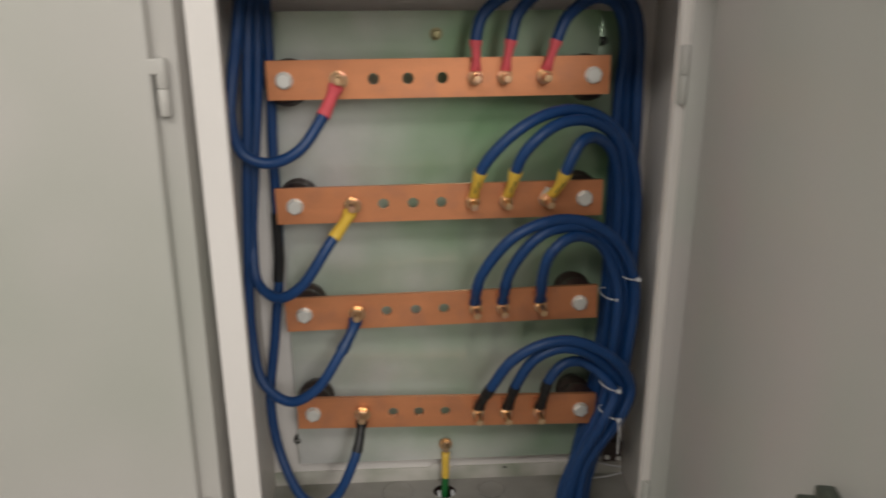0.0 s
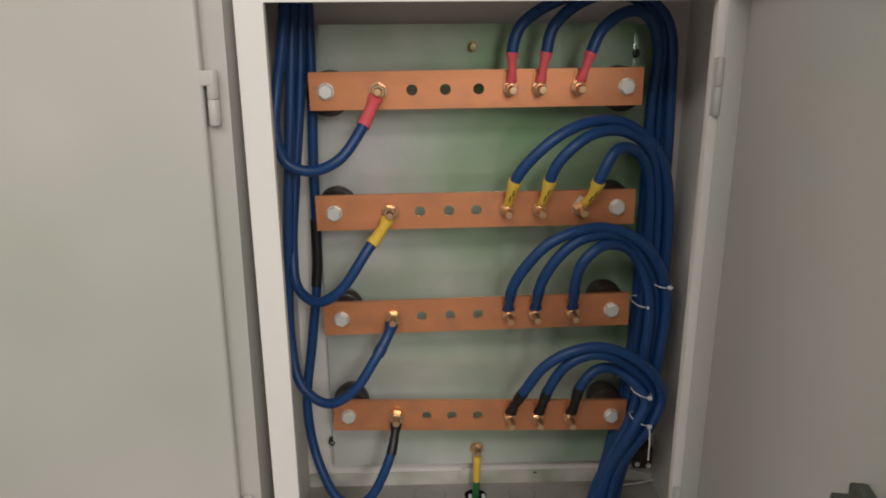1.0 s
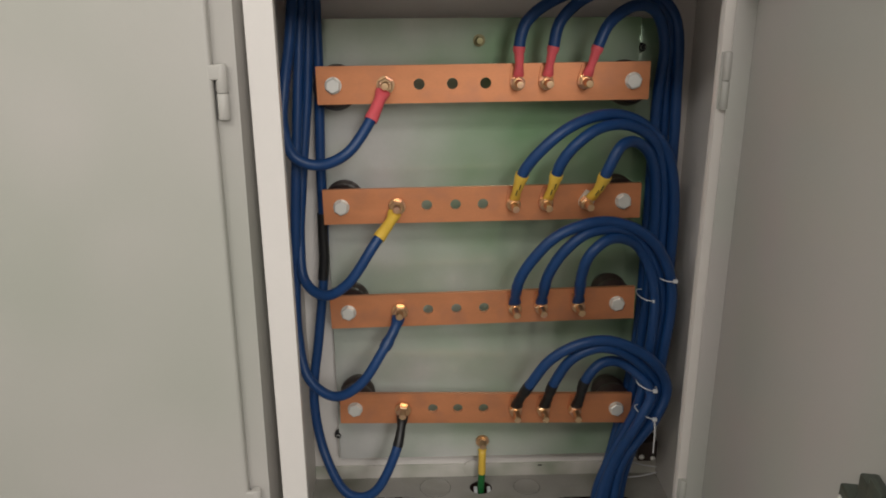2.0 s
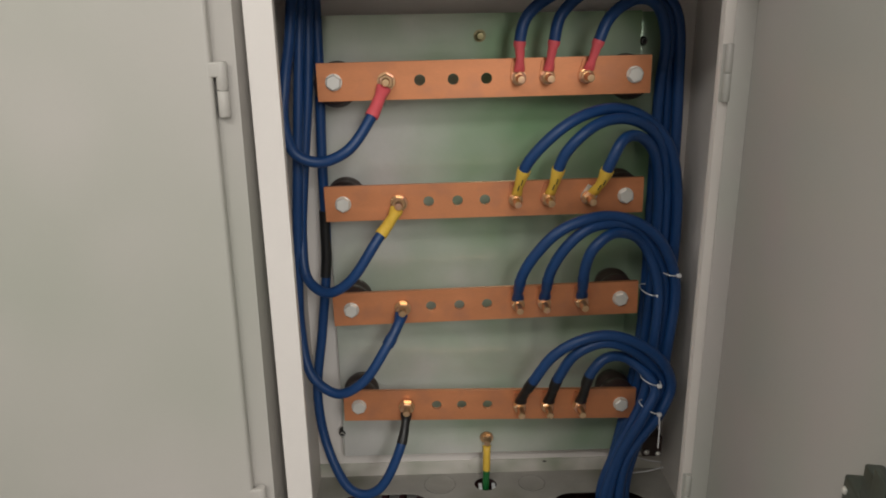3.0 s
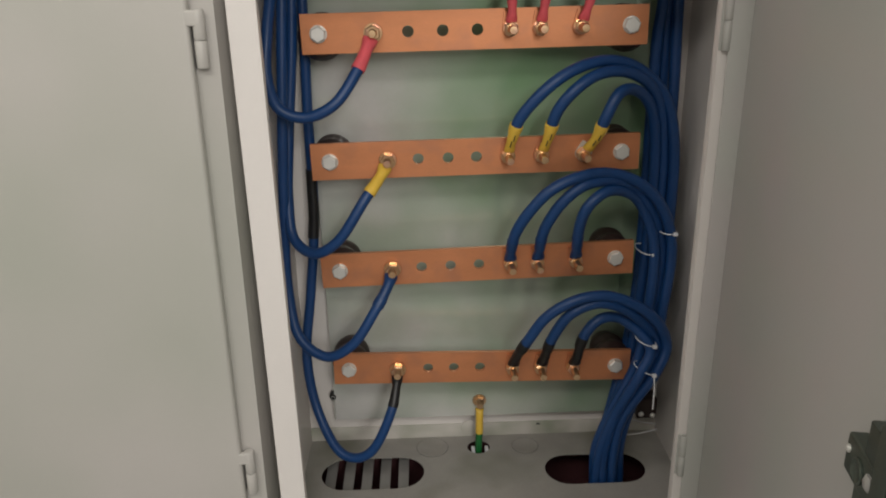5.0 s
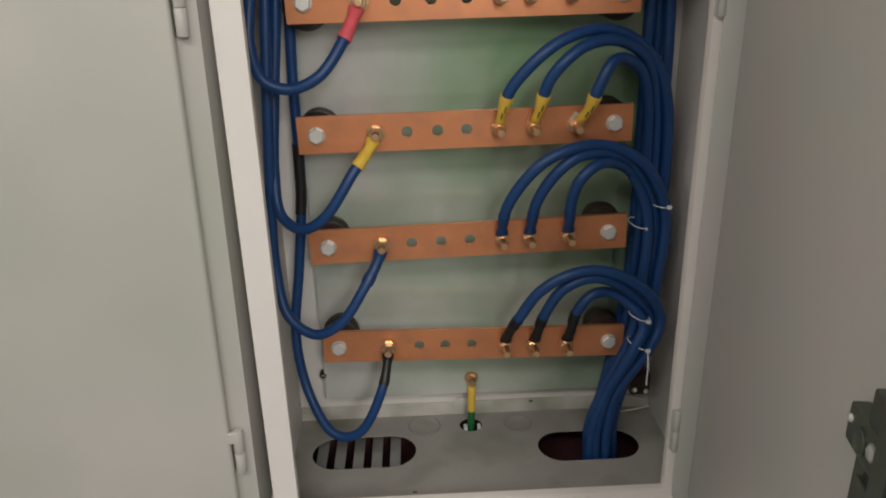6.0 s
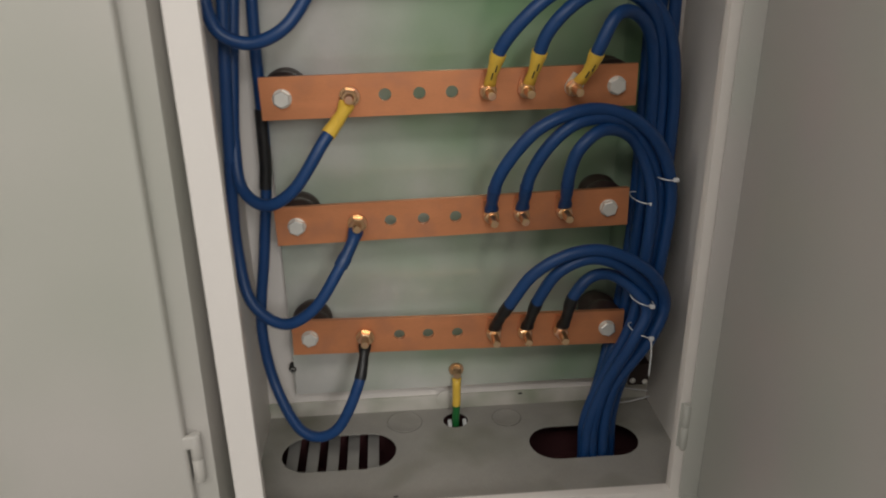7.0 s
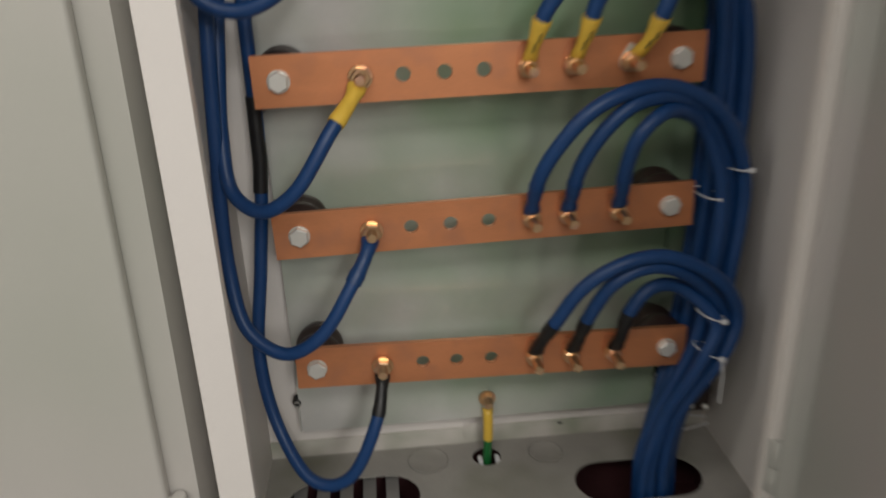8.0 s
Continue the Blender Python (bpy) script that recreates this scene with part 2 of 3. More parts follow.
solo("wall_south", sheet(rect(X0 - 0.1, X1 + 0.1, 0, ZC), [rect(0.15, 0.65, 1.85, 2.55)], -0.1, at_y(Y0)), PLASTER, "pale painted wall with a window opening", "wall", kind="structure", smooth=0)
solo("wall_east", box(X1, X1 + 0.1, Y0, Y1, 0, ZC), PLASTER, "pale painted wall", "wall", kind="structure")
solo("wall_west", box(X0 - 0.1, X0, Y0, Y1, 0, ZC), PLASTER, "pale painted wall", "wall", kind="structure")

# ---- the open cabinet ----
CL, CR, CB, CT = -0.268, 0.312, 0.757, 1.578     # outer sides, bottom, top
YF, YB = -0.155, 0.099                           # front face, back sheet
OL, OR, OB, OT = -0.238, 0.2562, 0.7918, 1.5355   # the opening
T = 0.0018
cabinet = thing("electrical_cabinet", (0.02, 0, CB), "light grey steel wall cabinet with its door swung open", "cabinet")
part("back_panel", box(CL, CR, YB, YB + T, CB, CT, 0.0005), PAINT, cabinet)
part("side_panel", box(CL - T, CL, YF + T, YB + T, CB, CT, 0.0006), PAINT, cabinet)
part("side_panel", box(CR, CR + T, YF + T, YB + T, CB, CT, 0.0006), PAINT, cabinet)
part("top_panel", box(CL - T, CR + T, YF + T, YB + T, CT, CT + T, 0.0006), PAINT, cabinet)
SLOT_L, SLOT_R, EARTH_HOLE = (-0.1605, 0.004), (0.1885, -0.003), (0.010, 0.064)
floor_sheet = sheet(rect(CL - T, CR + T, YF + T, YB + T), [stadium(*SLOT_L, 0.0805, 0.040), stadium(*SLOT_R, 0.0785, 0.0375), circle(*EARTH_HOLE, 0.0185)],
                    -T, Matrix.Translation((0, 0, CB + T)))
part("bottom_panel", floor_sheet, PAINT_FLOOR, cabinet, "floor sheet with two long cable slots and a round hole")
part("front_frame", sheet(rect(CL - T, CR + T, CB - T, CT + T, 0.002, 3), [rect(OL, OR, OB, OT, 0.0015, 3)], T, at_y(YF)), PAINT, cabinet)
for name, b in (("frame_return", (OL - T, OL, YF + T, YF + 0.014, OB, OT)), ("frame_return", (OR, OR + T, YF + T, YF + 0.014, OB, OT)),
                ("frame_return", (OL - T, OR + T, YF + T, YF + 0.014, OT, OT + T)), ("frame_return", (OL - T, OR + T, YF + T, YF + 0.014, OB - T, OB))):
    part(name, box(*b, 0.0004), PAINT, cabinet)
part("back_ledge", box(CL, CR, YB - 0.004, YB, CB + T, CB + 0.026, 0.0012), PAINT_LEDGE, cabinet)
part("knockout", lathe([(0.0155, 0), (0.0155, 0.0012), (0.0145, 0.0018), (0, 0.0018)], toward((-0.002, YB - 0.004, CB + 0.018), (0, -1, 0))), PAINT_LEDGE, cabinet)
for x, y, r in ((-0.066, 0.066, 0.0255), (0.087, 0.063, 0.0215)):
    disc = part("knockout", lathe([(r, 0), (r, 0.0005), (r - 0.001, 0.0008), (r - 0.002, 0.0003), (0, 0.0003)], Matrix.Translation((x, y, CB + T))), PAINT_FLOOR, cabinet)
    part("scored_ring", lathe([(r + 0.0006, 0), (r + 0.0006, 0.0003), (r + 0.0001, 0.0003), (r + 0.0001, 0)], Matrix.Translation((x, y, CB + T)), 40), LOCKMETAL, disc, "dirty scored ring")

for x, y, z in ((-0.083, -0.095, CB + T), (0.113, YB - 0.004, 0.7785)):
    way = (0, 0, 1) if z == CB + T else (0, -1, 0)
    part("paint_chip", lathe([(0.0024, 0), (0.0016, 0.0003), (0, 0.0003)], toward((x, y, z), way) @ Matrix.Diagonal((1.6, 0.7, 1, 1)), 9), RUBBER, cabinet, "dark chip in the paint")

# its door, hinged on one side and open by about eighty degrees
DOOR_ANGLE, DOOR_W, DB, DT, LIP = 101.0, 0.58, 0.792, 1.5475, 0.022
du = Vector((math.cos(radians(DOOR_ANGLE)), -math.sin(radians(DOOR_ANGLE)), 0))
dn = Vector((du.y, -du.x, 0))                     # towards the inside of the leaf
DOOR = Matrix(((du.x, dn.x, 0, 0.2865), (du.y, dn.y, 0, -0.166), (0, 0, 1, 0), (0, 0, 0, 1)))  # local: u along, n inward, z
door = part("door", box(0, DOOR_W, -T, 0, DB, DT, 0.0008, DOOR), PAINT_SHADED, cabinet, "flat grey door leaf with folded edges, open")
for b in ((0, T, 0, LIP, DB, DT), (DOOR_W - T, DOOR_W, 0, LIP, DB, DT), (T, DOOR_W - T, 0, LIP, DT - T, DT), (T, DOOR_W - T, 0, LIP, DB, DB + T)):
    part("folded_edge", box(*b, 0.0006, DOOR), PAINT_SHADED, door)
# hinges take the darkened paint too, for the shade beside the door
for z0, z1 in ((1.411, 1.474), (0.860, 0.921)):
    zm = (z0 + z1) / 2
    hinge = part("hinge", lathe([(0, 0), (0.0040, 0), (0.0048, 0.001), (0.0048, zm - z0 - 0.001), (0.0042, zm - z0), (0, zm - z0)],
                                Matrix.Translation((0.2632, YF - 0.0050, z0)), 20), PAINT_SHADED, cabinet, "painted lift-off hinge")
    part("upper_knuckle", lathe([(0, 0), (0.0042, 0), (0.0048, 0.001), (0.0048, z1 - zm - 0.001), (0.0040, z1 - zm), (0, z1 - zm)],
                                Matrix.Translation((0.2632, YF - 0.0050, zm + 0.0006)), 20), PAINT_SHADED, hinge)
    part("hinge_leaf", box(0.2566, 0.2640, YF - 0.0014, YF, z0, z1, 0.0005), PAINT_SHADED, hinge)


# ---- the closed neighbour ----
NR, NDOOR = -0.2845, -0.3090                     # the body's edge, the door's edge
NHINGES = ((1.406, 1.466), (0.861, 0.924))
other = thing("electrical_cabinet", (-0.30, 0, 1.22), "closed light grey steel cabinet beside the open one", "cabinet")
part("body", box(NR - 0.585, NR - 0.0025, YF + 0.018, YB + T, CB, CT, 0.001), PAINT_BEIGE, other)
part("side_panel", box(NR - T, NR, YF + T, YB + T, CB, CT, 0.0006), PAINT_BEIGE, other)
part("front_frame", sheet(rect(NR - 0.585, NR, CB, CT, 0.002, 3), [rect(NDOOR - 0.004, NDOOR + 0.0075, z0 - 0.002, z1 - 0.017) for z0, z1 in NHINGES], T, at_y(YF)),
     PAINT_BEIGE, other, "front frame with a slot behind each hinge")
part("door", box(NR - 0.55, NDOOR, YF - 0.0150, YF - 0.0004, DB, DT, 0.0050, segments=4), PAINT_BEIGE, other, "closed flat grey door with rounded edges")
for z0, z1 in NHINGES:
    zm, hx, hy = (z0 + z1) / 2 - 0.001, NDOOR + 0.0093, YF - 0.0085
    hinge = part("hinge", lathe([(0, 0), (0.0058, 0), (0.0065, 0.001), (0.0065, zm - z0 - 0.0015), (0.0058, zm - z0 - 0.0006), (0, zm - z0 - 0.0006)],
                                Matrix.Translation((hx, hy, z0)), 24), PAINT_BEIGE, other, "painted lift-off hinge")
    part("upper_knuckle", lathe([(0, 0), (0.0058, 0), (0.0065, 0.001), (0.0065, z1 - zm - 0.002), (0.0056, z1 - zm), (0, z1 - zm)],
                                Matrix.Translation((hx, hy, zm)), 24), PAINT_BEIGE, hinge)
    part("hinge_arm", box(NDOOR - 0.0045, hx, hy - 0.0064, hy + 0.001, z1 - 0.017, z1 - 0.0005, 0.0022, segments=3), PAINT_BEIGE, hinge)
    part("hinge_leaf", box(hx - 0.001, hx + 0.0045, hy, YF, z0 + 0.001, zm - 0.001, 0.001), PAINT_BEIGE, hinge)

other.rotation_euler = (0, radians(0.55), 0)     # it hangs a little out of true

# ---- mounting plate ----
PY = 0.072
PL, PR, PB, PT = -0.2215, 0.2275, 0.8145, 1.5090
plate = thing("mounting_plate", (0, PY, PB), "zinc-plated steel mounting plate inside the cabinet", "plate")
part("plate_sheet", sheet(rect(PL, PR, PB, PT, 0.002, 3), [], 0.002, at_y(PY)), ZINC, plate)
for x0, x1 in ((PL, PL + 0.0018), (PR - 0.0018, PR)):
    part("folded_edge", box(x0, x1, PY + 0.002, PY + 0.014, PB + 0.002, PT - 0.002, 0.0005), ZINC, plate)
# added strip: gives the back panel beside the plate its dark green cast
part("added_strip", box(PR, PR + 0.034, PY + 0.0122, PY + 0.0140, PB + 0.002, PT - 0.002, 0.0005), ZINC, plate, "green-tinted strip added beside the plate")
for x, z in ((PL - 0.002, 0.857), (PR + 0.004, 0.857), (PL - 0.002, 1.468), (PR + 0.004, 1.468)):
    stud = part("plate_stud", lathe([(0, 0), (0.0045, 0), (0.0058, 0.0012), (0.0058, 0.012), (0.004, 0.015), (0, 0.015)],
                                    toward((x, PY + 0.013, z), (0, -1, 0)), 20), RUBBER, plate, "black bush of the plate's fixing stud")
    part("stud_pin", lathe([(0.0035, 0), (0.0035, 0.032)], toward((x, YB, z), (0, -1, 0)), 12), STEEL, stud)
    if z < 1:
        part("stud_bracket", box(x - 0.001, x + 0.001, PY + 0.003, YB - 0.001, z - 0.045, z - 0.004, 0.0005), STEEL, stud)


def fastener(parent, name, x, y, z, mat, label, af=0.017, washer=0.0115, stem=0.016, head=0.008):
    """Washer, hexagon and a threaded end, pointing out of the cabinet."""
    turn = random.uniform(0, 1.0)
    m = toward((x, y, z), (0, -1, 0), turn)
    nut = part(name, hexagon(af, head, m @ Matrix.Translation((0, 0, 0.0016))), mat, parent, label, smooth=25)
    part("washer", lathe([(0, 0), (washer - 0.0003, 0), (washer, 0.0004), (washer, 0.0012), (washer - 0.0003, 0.0016), (0, 0.0016)], m, 24), mat, nut)
    if stem:
        n = 6
        prof = [(0.0, head + 0.0016)]
        for k in range(n):
            h = head + 0.0016 + k * stem / n
            prof += [(0.0056, h), (0.0050, h + stem / n * 0.5)]
        prof += [(0.0046, head + 0.0016 + stem), (0, head + 0.0018 + stem)]
        part("threaded_end", lathe(prof, m, 16), mat, nut)
    return nut


fastener(plate, "earth_nut", 0.002, PY, 1.479, OLIVE, "olive passivated stud nut", 0.0115, 0.0085, 0.010, 0.006)
fastener(plate, "earth_nut", 0.012, PY - 0.004, 0.845, BRASS, "stud nut holding the earth lug", 0.013, 0.011, 0.012, 0.006)

# ---- busbars, their insulators, bolts and nuts ----
BARS = [  # left and right end bolts, holes, terminals
    ((-0.195, 1.426), (0.202, 1.429), (-0.082, -0.038, 0.006), (-0.126, 0.048, 0.086, 0.137)),
    ((-0.192, 1.261), (0.199, 1.265), (-0.074, -0.034, 0.004), (-0.115, 0.046, 0.091, 0.147)),
    ((-0.189, 1.104), (0.200, 1.112), (-0.074, -0.033, 0.007), (-0.115, 0.051, 0.089, 0.143)),
    ((-0.186, 0.947), (0.210, 0.940), (-0.069, -0.031, 0.008), (-0.114, 0.056, 0.098, 0.146)),
]
BAR_T, BAR_H, BAR_L = 0.006, 0.0495, 0.441
TERMINALS = []
for (lx, lz), (rx, rz), holes, terms in BARS:
    slope = math.atan2(rz - lz, rx - lx)
    cx, cz = (lx + rx) / 2, (lz + rz) / 2
    at_x = lambda x: cz + (x - cx) * math.tan(slope)
    m = at_y(0) @ Matrix.Translation((cx, cz, 0)) @ Matrix.Rotation(slope, 4, "Z")
    bar = thing("copper_busbar", (cx, 0, cz - BAR_H / 2), "flat copper busbar drilled with holes, bolted on two insulators", "busbar", "copper busbars")
    part("bar", sheet(rect(-BAR_L / 2, BAR_L / 2, -BAR_H / 2, BAR_H / 2, 0.0008, 2), [circle(h - cx, 0, 0.0074) for h in holes], BAR_T, m), COPPER, bar, smooth=30)
    for x in (lx, rx):
        fastener(bar, "end_bolt", x, 0, at_x(x), STEEL, "bright zinc hexagon bolt head", 0.0185, 0.0112, 0, 0.0065)
    for x in terms:
        TERMINALS.append((x, at_x(x)))
        big = x == terms[0]
        fastener(bar, "terminal_nut", x, -0.0035, at_x(x), BRASS, "yellow passivated nut on a threaded bolt",
                 0.0180 if big else 0.0160, 0.0120 if big else 0.0100, 0.012 if big else 0.022, 0.0085)
    for x in (lx, rx):
        ins = thing("standoff_insulator", (x, 0.04, at_x(x) - 0.03), "dark brown drum insulator between busbar and plate", "insulator", "standoff insulators")
        low, wide = (0.006, 1.10) if cz > 1.4 else (0.0, 1.0)
        L = PY - BAR_T
        prof = [(0, 0), (0.020, 0), (0.0225, 0.003), (0.0230, 0.010), (0.0262, 0.014), (0.0278, 0.020), (0.0262, 0.026), (0.0238, 0.030), (0.0238, 0.035),
                (0.0262, 0.040), (0.0275, 0.046), (0.0262, 0.052), (0.0235, 0.056), (0.0225, L - 0.003), (0.020, L), (0, L)]
        part("moulded_body", lathe([(r * wide, h) for r, h in prof], toward((x, BAR_T, at_x(x) - low), (0, 1, 0)), 32), INSULATOR, ins, smooth=50)
        part("insert", lathe([(0.009, 0), (0.009, 0.0015), (0, 0.0015)], toward((x, BAR_T + 0.0005, at_x(x) - low), (0, 1, 0)), 16), BRASS, ins)


# ---- cables ----
def cable(points, radius, colour, mat, group, sleeve=0.045, marks=0, fat=1.0, flare=0.0, lug=None):
    """A cable from the terminal nut at its first point: copper lug, heat-shrink sleeve, blue sheath."""
    line = spline(points, 0.005)
    lug_n, sleeve_n = 3, 3 + max(3, round(sleeve / 0.005))
    ob = thing("power_cable", tuple(line[len(line) // 2]), f"thick blue cable with a {colour} sleeve on its copper lug", "cable", group)
    x, y, z = points[0]
    way = (line[lug_n] - line[0])
    flat = Vector((way.x, 0, way.z)).normalized()
    a = math.atan2(flat.z, flat.x)
    m = at_y(0) @ Matrix.Translation((x, z, 0)) @ Matrix.Rotation(a, 4, "Z")
    tongue = [(0.0104 * math.cos(t), 0.0104 * math.sin(t)) for t in np.linspace(math.pi / 2, 1.5 * math.pi, 12)] + [(0.0155 if lug else 0.0205, -0.0092), (0.0155 if lug else 0.0205, 0.0092)]
    part("cable_lug", sheet(tongue, [], 0.003, Matrix.Translation((0, -0.0033, 0)) @ m), lug or COPPER, ob, "tinned cable lug" if lug else "copper cable lug")
    n = sleeve_n - 2
    wide = [(1.12, 0.55)] + [(1.05, 0.8)] + [(1.0, 1.0)] * (n - 1)
    rad = [radius * 1.06 * fat] * len(wide)
    for k in range(len(rad)):
        rad[k] *= 1 + 0.05 * math.sin(k * 1.7)
    for k in range(len(rad)):
        f = k / (len(rad) - 1)
        rad[k] *= (1.0 - 0.16 * math.exp(-((f - 0.45) / 0.2) ** 2)) * (1 - flare * 0.5 + flare * f)
    rad[-1] = rad[-2] = max(radius * 1.06, radius * 1.08 * fat * (1 + flare * 0.45))
    sl = part("sleeve", tube(line[2:2 + len(wide)], rad, 14, wide), mat, ob, f"{colour} heat-shrink sleeve", smooth=60)
    part("sheath", tube(line[sleeve_n - 1:], radius, 14), BLUE, ob, smooth=60)
    for k in range(marks):
        q, w = line[6 + 2 * k], (line[7 + 2 * k] - line[5 + 2 * k]).normalized()
        out = Vector((0, -1, 0)) - w * w.dot(Vector((0, -1, 0)))
        out.normalize()
        side = w.cross(out)
        mm = Matrix(((*side, 0), (*w, 0), (*out, 0), (0, 0, 0, 1))).transposed()
        mm.translation = q + out * radius * 1.07 + side * (0.0012 if k else -0.0010)
        part("mark", box(-0.0006, 0.0006, -0.0045, 0.0045, -0.001, 0.0003, 0, mm), INK, sl)
    return ob


def nut_at(bar, k):
    x, z = TERMINALS[bar * 4 + k]
    return (x, -0.004, z)


RL, RR = 0.0071, 0.0076
LEFT = "cables looping to the corner"
cable([nut_at(0, 0), (-0.133, -0.018, 1.410), (-0.147, -0.035, 1.382), (-0.177, -0.050, 1.344), (-0.214, -0.050, 1.330), (-0.244, -0.050, 1.342), (-0.255, -0.050, 1.381),
       (-0.252, -0.040, 1.428), (-0.245, -0.018, 1.487), (-0.237, 0.000, 1.576)], RL, "red", RED, LEFT, 0.040, fat=1.18)
cable([nut_at(1, 0), (-0.122, -0.018, 1.248), (-0.144, -0.040, 1.221), (-0.184, -0.050, 1.165), (-0.217, -0.040, 1.146), (-0.245, -0.020, 1.160), (-0.252, 0.000, 1.211),
       (-0.247, 0.014, 1.288), (-0.233, 0.026, 1.422), (-0.224, 0.033, 1.576)], RL, "yellow", YELLOW, LEFT, 0.040, fat=1.12)
cable([nut_at(2, 0), (-0.120, -0.022, 1.092), (-0.140, -0.040, 1.059), (-0.173, -0.050, 1.013), (-0.210, -0.045, 0.993), (-0.247, -0.030, 1.014), (-0.262, -0.010, 1.080),
       (-0.257, -0.006, 1.211), (-0.251, -0.004, 1.300), (-0.241, 0.006, 1.438), (-0.230, 0.016, 1.576)], RL, "dark blue", NAVY, LEFT, 0.045, fat=1.12)
cable([nut_at(3, 0), (-0.116, -0.022, 0.930), (-0.124, -0.040, 0.899), (-0.155, -0.050, 0.838), (-0.180, -0.045, 0.823), (-0.204, -0.035, 0.828), (-0.236, 0.000, 0.873),
       (-0.250, 0.020, 0.955), (-0.238, 0.035, 1.059), (-0.226, 0.045, 1.170), (-0.224, 0.050, 1.320), (-0.220, 0.050, 1.440), (-0.219, 0.050, 1.576)], RL, "black", BLACK, LEFT, 0.042)

joint = [Vector(q) for q in ((-0.2290, 0.042, 1.140), (-0.2262, 0.045, 1.170), (-0.2256, 0.0465, 1.205), (-0.2252, 0.048, 1.240))]
tagged(solo("cable_sleeve", tube(spline(joint, 0.005), 0.0078, 14), BLACK, "black heat-shrink sleeve over a blue cable", "sleeve", smooth=60))

# over the top and down the other side, twelve of them into one slot
RIGHT = "cables into the bottom slot"
ARCS = [
    [[(0.048, -0.016, 1.455), (0.047, -0.018, 1.473), (0.056, -0.016, 1.505), (0.100, -0.006, 1.535), (0.190, 0.020, 1.552), (0.262, 0.045, 1.515)],
     [(0.088, -0.016, 1.455), (0.091, -0.018, 1.473), (0.099, -0.016, 1.505), (0.135, -0.004, 1.535), (0.200, 0.025, 1.545), (0.254, 0.045, 1.505)],
     [(0.143, -0.016, 1.455), (0.149, -0.018, 1.475), (0.163, -0.014, 1.503), (0.200, 0.004, 1.524), (0.235, 0.030, 1.515), (0.254, 0.045, 1.475)]],
    [[(0.049, -0.022, 1.290), (0.058, -0.034, 1.320), (0.097, -0.040, 1.363), (0.134, -0.030, 1.382), (0.176, -0.010, 1.386), (0.219, 0.008, 1.372), (0.258, 0.018, 1.335)],
     [(0.096, -0.022, 1.290), (0.105, -0.036, 1.328), (0.126, -0.040, 1.355), (0.157, -0.030, 1.372), (0.199, -0.010, 1.371), (0.240, 0.010, 1.345)],
     [(0.159, -0.022, 1.288), (0.168, -0.034, 1.318), (0.184, -0.030, 1.347), (0.208, -0.010, 1.349), (0.234, 0.008, 1.329)]],
    [[(0.050, -0.018, 1.132), (0.054, -0.035, 1.165), (0.071, -0.045, 1.198), (0.099, -0.050, 1.229), (0.137, -0.045, 1.244), (0.179, -0.030, 1.243), (0.221, -0.020, 1.226), (0.254, -0.012, 1.194)],
     [(0.089, -0.018, 1.132), (0.093, -0.035, 1.170), (0.112, -0.045, 1.207), (0.140, -0.045, 1.231), (0.179, -0.030, 1.233), (0.221, -0.010, 1.215)],
     [(0.141, -0.018, 1.132), (0.140, -0.035, 1.172), (0.147, -0.045, 1.201), (0.170, -0.040, 1.220), (0.202, -0.020, 1.215), (0.229, -0.004, 1.193)]],
    [[(0.059, -0.018, 0.966), (0.073, -0.035, 1.002), (0.098, -0.045, 1.044), (0.136, -0.050, 1.070), (0.177, -0.046, 1.074), (0.219, -0.042, 1.058), (0.254, -0.040, 1.030)],
     [(0.101, -0.018, 0.966), (0.109, -0.035, 1.007), (0.131, -0.045, 1.047), (0.169, -0.044, 1.062), (0.213, -0.036, 1.045)],
     [(0.149, -0.018, 0.966), (0.156, -0.026, 1.004), (0.178, -0.024, 1.028), (0.208, -0.020, 1.026)]],
]
lay = random.Random(4)
ROW_Y = (0.052, 0.026, 0.000, -0.032)
DROP_Z = (1.40, 1.27, 1.13, 0.985)
COLOURS = (("red", RED), ("yellow", YELLOW), ("dark blue", NAVY), ("black", BLACK))
for i, row in enumerate(ARCS):
    for j, arc in enumerate(row):
        x = 0.279 - 0.0125 * j - (0.004 if i == 3 else 0.0) + lay.uniform(-0.002, 0.002)
        y = ROW_Y[i] + (0.0, 0.010, 0.0)[j] + lay.uniform(-0.003, 0.003)
        down = [(x, y, DROP_Z[i])]
        if i < 3:
            down.append((x - 0.004 + lay.uniform(-0.005, 0.003), y - 0.004 + lay.uniform(-0.004, 0.004), 1.05 if i < 2 else 1.02))
        down.append((x - 0.014, y - 0.006, 0.945))
        bx, by = 0.214 - 0.0165 * j + 0.006 * (3 - i), (0.018, 0.004, -0.012, -0.028)[i]
        bx += lay.uniform(-0.006, 0.006)
        down += [(bx + 0.016 + lay.uniform(-0.007, 0.007), by + 0.002, 0.862), (bx + 0.001 + lay.uniform(-0.003, 0.003), by, 0.800), (bx, by, 0.745), (bx, by + 0.004, 0.664)]
        colour, mat = COLOURS[i]
        cable([nut_at(i, j + 1), *arc, *down], RR, colour, mat, RIGHT, (0.035, 0.042, 0.036, 0.050)[i], 2 if i == 1 else 0, (0.80, 0.96, 1.0, 1.0)[i], 0.36 if i == 1 else 0.0,
              STEEL if (i, j) == (1, 2) else None)


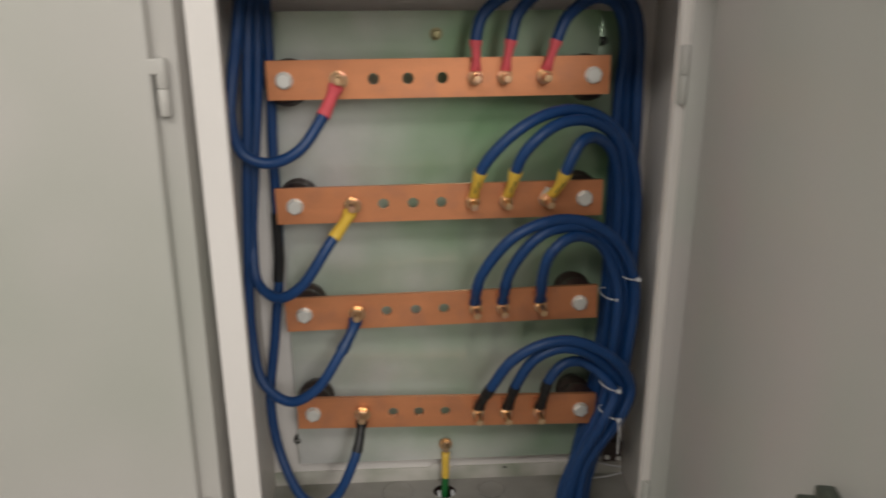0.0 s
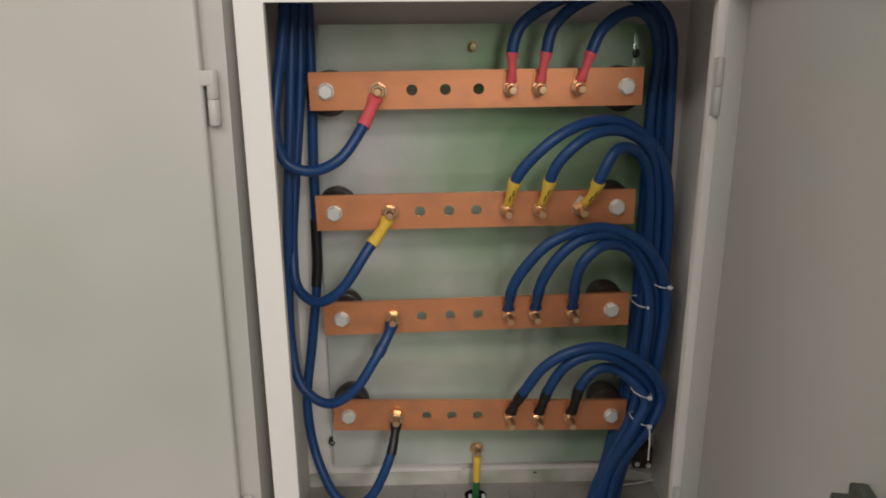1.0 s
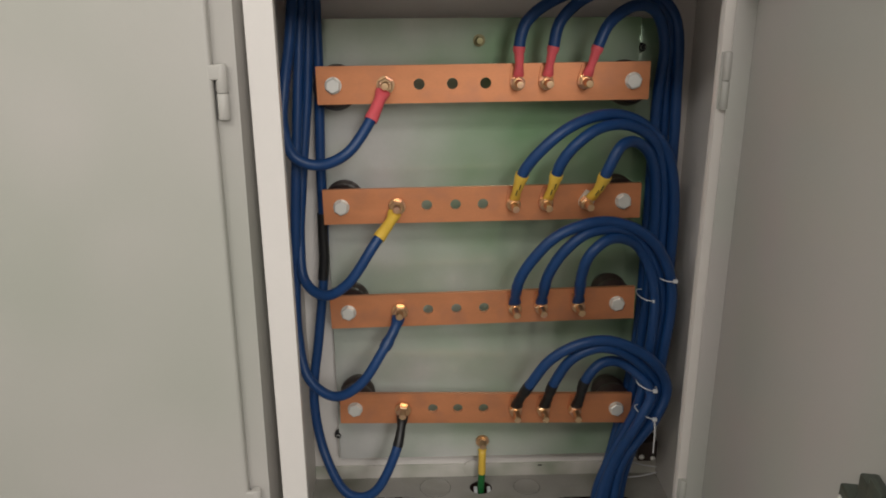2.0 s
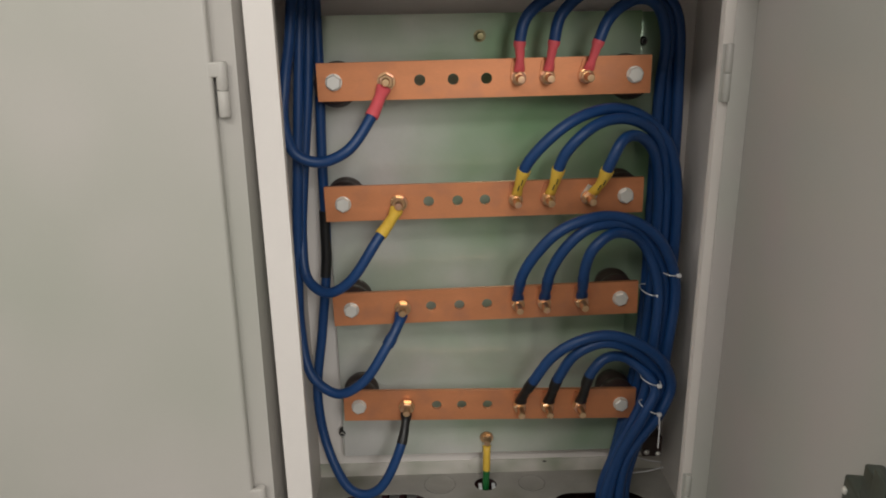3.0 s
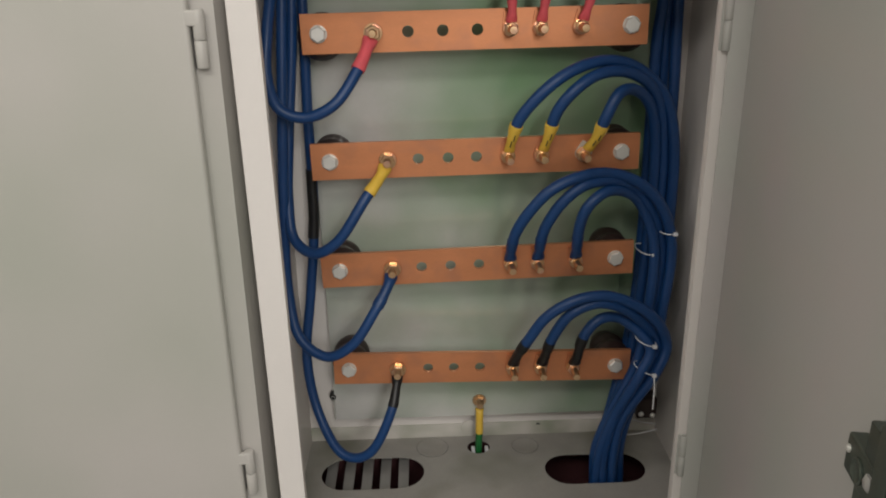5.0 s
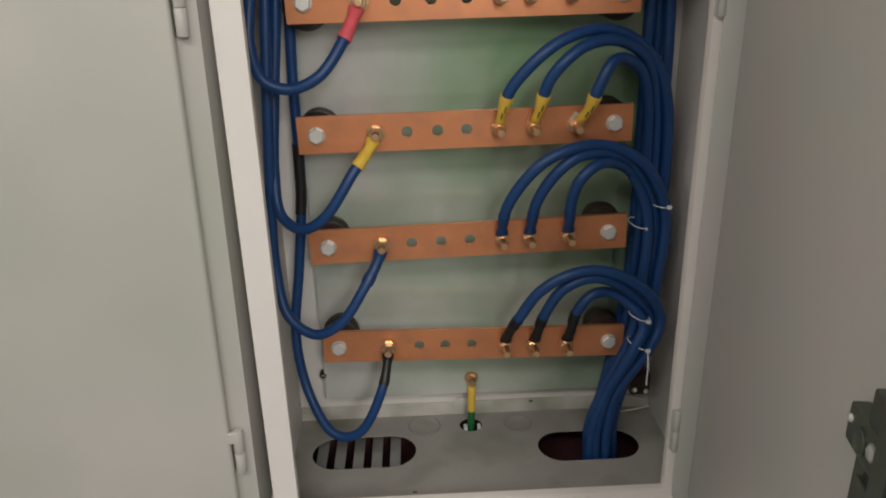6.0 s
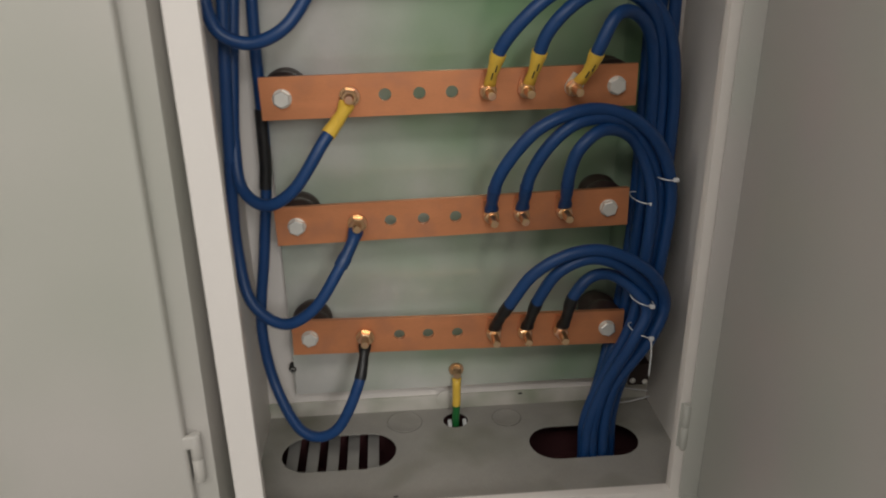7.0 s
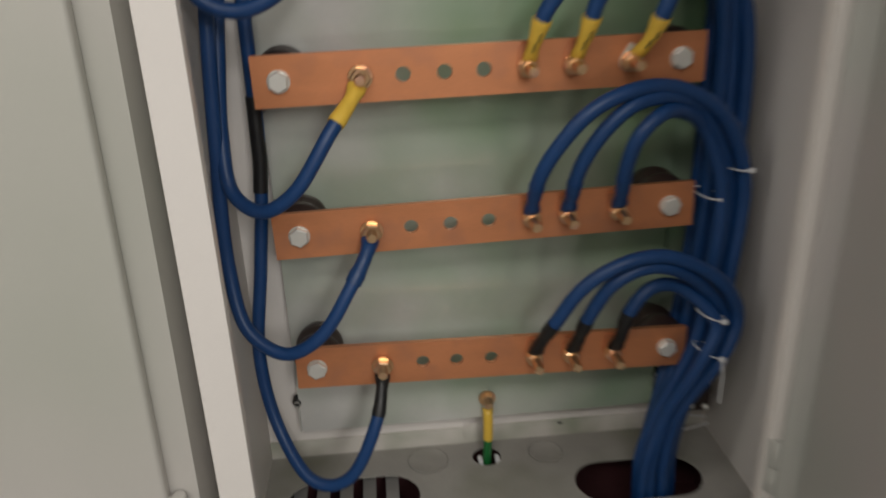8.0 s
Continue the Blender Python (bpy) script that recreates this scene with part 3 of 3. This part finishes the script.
def cable_tie(centre, rx, ry, tilt, tail, label):
    ob = thing("cable_tie", centre, label, "cable tie", "cable ties")
    m = Matrix.Translation(centre) @ Matrix.Rotation(tilt, 4, "Y")
    line = [m @ Vector((rx * math.cos(a), ry * math.sin(a), 0)) for a in np.linspace(0, 2 * math.pi, 40)]
    part("strap", tube(line, 0.0008, 8), NYLON, ob)
    h = m @ Vector((rx * 0.6, -ry * 0.9, 0))
    part("lock_head", box(-0.0032, 0.0032, -0.0025, 0.0025, -0.0025, 0.0025, 0.001, Matrix.Translation(h)), NYLON, ob)
    if tail:
        part("tail", tube([h, h + Vector((0.001, -0.003, -0.02)), h + Vector((0.002, 0.0, -tail))], 0.0011, 6), NYLON, ob)


cable_tie((0.272, 0.007, 1.149), 0.0125, 0.021, 0.05, 0, "white nylon cable tie round two blue cables")
cable_tie((0.246, 0.015, 1.118), 0.0125, 0.024, 0.15, 0, "white nylon cable tie deep in the bundle")
cable_tie((0.244, -0.030, 0.995), 0.0150, 0.0175, 0.30, 0, "white nylon cable tie on the bend of the cables")
cable_tie((0.246, -0.030, 0.950), 0.0170, 0.0180, 0.40, 0.056, "white nylon cable tie with a long tail")

# ---- earth wire ----
earth = thing("earth_wire", (0.011, 0.055, 0.80), "green wire with a yellow sleeve, from the stud into the floor", "wire")
run = spline([(0.012, 0.062, 0.838), (0.0115, 0.058, 0.82), (0.011, 0.058, 0.79), (0.010, 0.062, 0.755), (0.010, 0.064, 0.68)], 0.004)
part("sleeve", tube(run[1:13], 0.0062, 14, [(1.2, 0.5)] + [(1, 1)] * 11), YELLOW, earth, "yellow sleeve", smooth=60)
part("sheath", tube(run[12:], 0.0056, 14), GREEN, earth, "green sheath", smooth=60)
for x in (-0.002, 0.020):
    part("grommet", box(x, x + 0.006, 0.052, 0.066, CB - 0.004, CB + T + 0.001, 0.0015), NYLON, earth, "pale cut grommet in the hole")
part("lug_tongue", box(0.0065, 0.0175, PY - 0.006, PY - 0.0035, 0.826, 0.846, 0.001), STEEL, earth, "tinned lug")
part("ring_lug", lathe([(0, 0), (0.009, 0), (0.009, 0.002), (0, 0.002)], toward((0.012, PY - 0.0005, 0.845), (0, -1, 0)), 20), STEEL, earth, "tinned ring lug")

# ---- corner terminal ----
terminal = thing("corner_terminal", (0.285, 0.072, 0.80), "dark red-brown terminal block with two pale screws", "terminal")
part("block", box(0.268, 0.300, 0.058, YB - 0.001, 0.806, 0.842, 0.003), INSULATOR, terminal)
for x, z in ((0.2745, 0.815), (0.2935, 0.812)):
    fastener(terminal, "screw", x, 0.058, z, STEEL, "pale screw", 0.006, 0.0045, 0, 0.003)
for a, b in (((0.252, 0.080, CB + T + 0.0012), (0.3105, 0.077, CB + 0.0150)), ((0.266, 0.090, CB + 0.0285), (0.3105, 0.086, CB + 0.0190))):
    solo("nylon_offcut", tube([Vector(a), (Vector(a) + Vector(b)) / 2 + Vector((0, -0.003, 0)), Vector(b)], 0.0012, 6), NYLON, "cut end of a white nylon tie", "offcut", "nylon offcuts")

# ---- cable duct below the cabinet, seen through the slots ----
duct = thing("cable_duct", (0.02, 0, 0.657), "dark red-brown closed cable duct under the cabinet", "duct")
for b in ((CL, CR, YF + 0.02, YF + 0.023, 0.66, CB - T), (CL, CR, YB - 0.003, YB, 0.66, CB - T), (CL, CL + 0.003, YF + 0.023, YB - 0.003, 0.66, CB - T),
          (CR - 0.003, CR, YF + 0.023, YB - 0.003, 0.66, CB - T), (CL, CR, YF + 0.02, YB, 0.657, 0.66)):
    part("duct_wall", box(*b), MAROON, duct)
tray = thing("slatted_tray", (-0.16, 0, 0.70), "grey steel tray of parallel slats with dark gaps", "cable tray")
for k in range(6):
    x = -0.2683 + 0.0292 * k
    part("slat", box(x, x + 0.0167, YF + 0.024, YB - 0.004, 0.728, 0.733, 0.001), TRAYMETAL, tray)

# ---- door lock ----
lock = part("lock", box(0.463, 0.532, 0, 0.0100, 1.085, 1.2030, 0.0015, DOOR), LOCKMETAL, door, "dull zinc lock with cam, nuts and latch rod")
part("lock_head", box(0.447, 0.520, 0, 0.0115, 1.2030, 1.2290, 0.0020, DOOR, segments=3), LOCKMETAL, lock)
part("lock_step", box(0.471, 0.512, 0, 0.0110, 1.2290, 1.2525, 0.0018, DOOR), LOCKMETAL, lock)
part("latch_rod", box(0.494, 0.512, 0.0115, 0.0150, 1.010, 1.2640, 0.0012, DOOR), LOCKMETAL, lock, "flat latch rod")
part("lock_cam", box(0.474, 0.494, 0.0100, 0.0130, 1.120, 1.1960, 0.0010, DOOR), LOCKMETAL, lock)
part("lock_boss", lathe([(0.0085, 0.0), (0.0085, 0.0014), (0.0072, 0.0020), (0.0055, 0.0006), (0, 0.0006)], DOOR @ toward((0.4690, 0.0113, 1.2150), (0, 1, 0)), 20), LOCKMETAL, lock)
part("lock_nut", hexagon(0.0095, 0.0030, DOOR @ toward((0.4860, 0.0113, 1.2190), (0, 1, 0))), TRAYMETAL, lock, "pale nut")
part("keyhole", lathe([(0.0052, 0.0), (0.0052, 0.0008), (0, 0.0008)], DOOR @ toward((0.4835, 0.0100, 1.1985), (0, 1, 0)), 16), RUBBER, lock, "dark keyhole bush")
part("lock_screw", lathe([(0.0028, 0), (0.0028, 0.001), (0.0016, 0.002), (0, 0.002)], DOOR @ toward((0.4520, 0.0113, 1.2195), (0, 1, 0)), 14), STEEL, lock, "bright screw head")
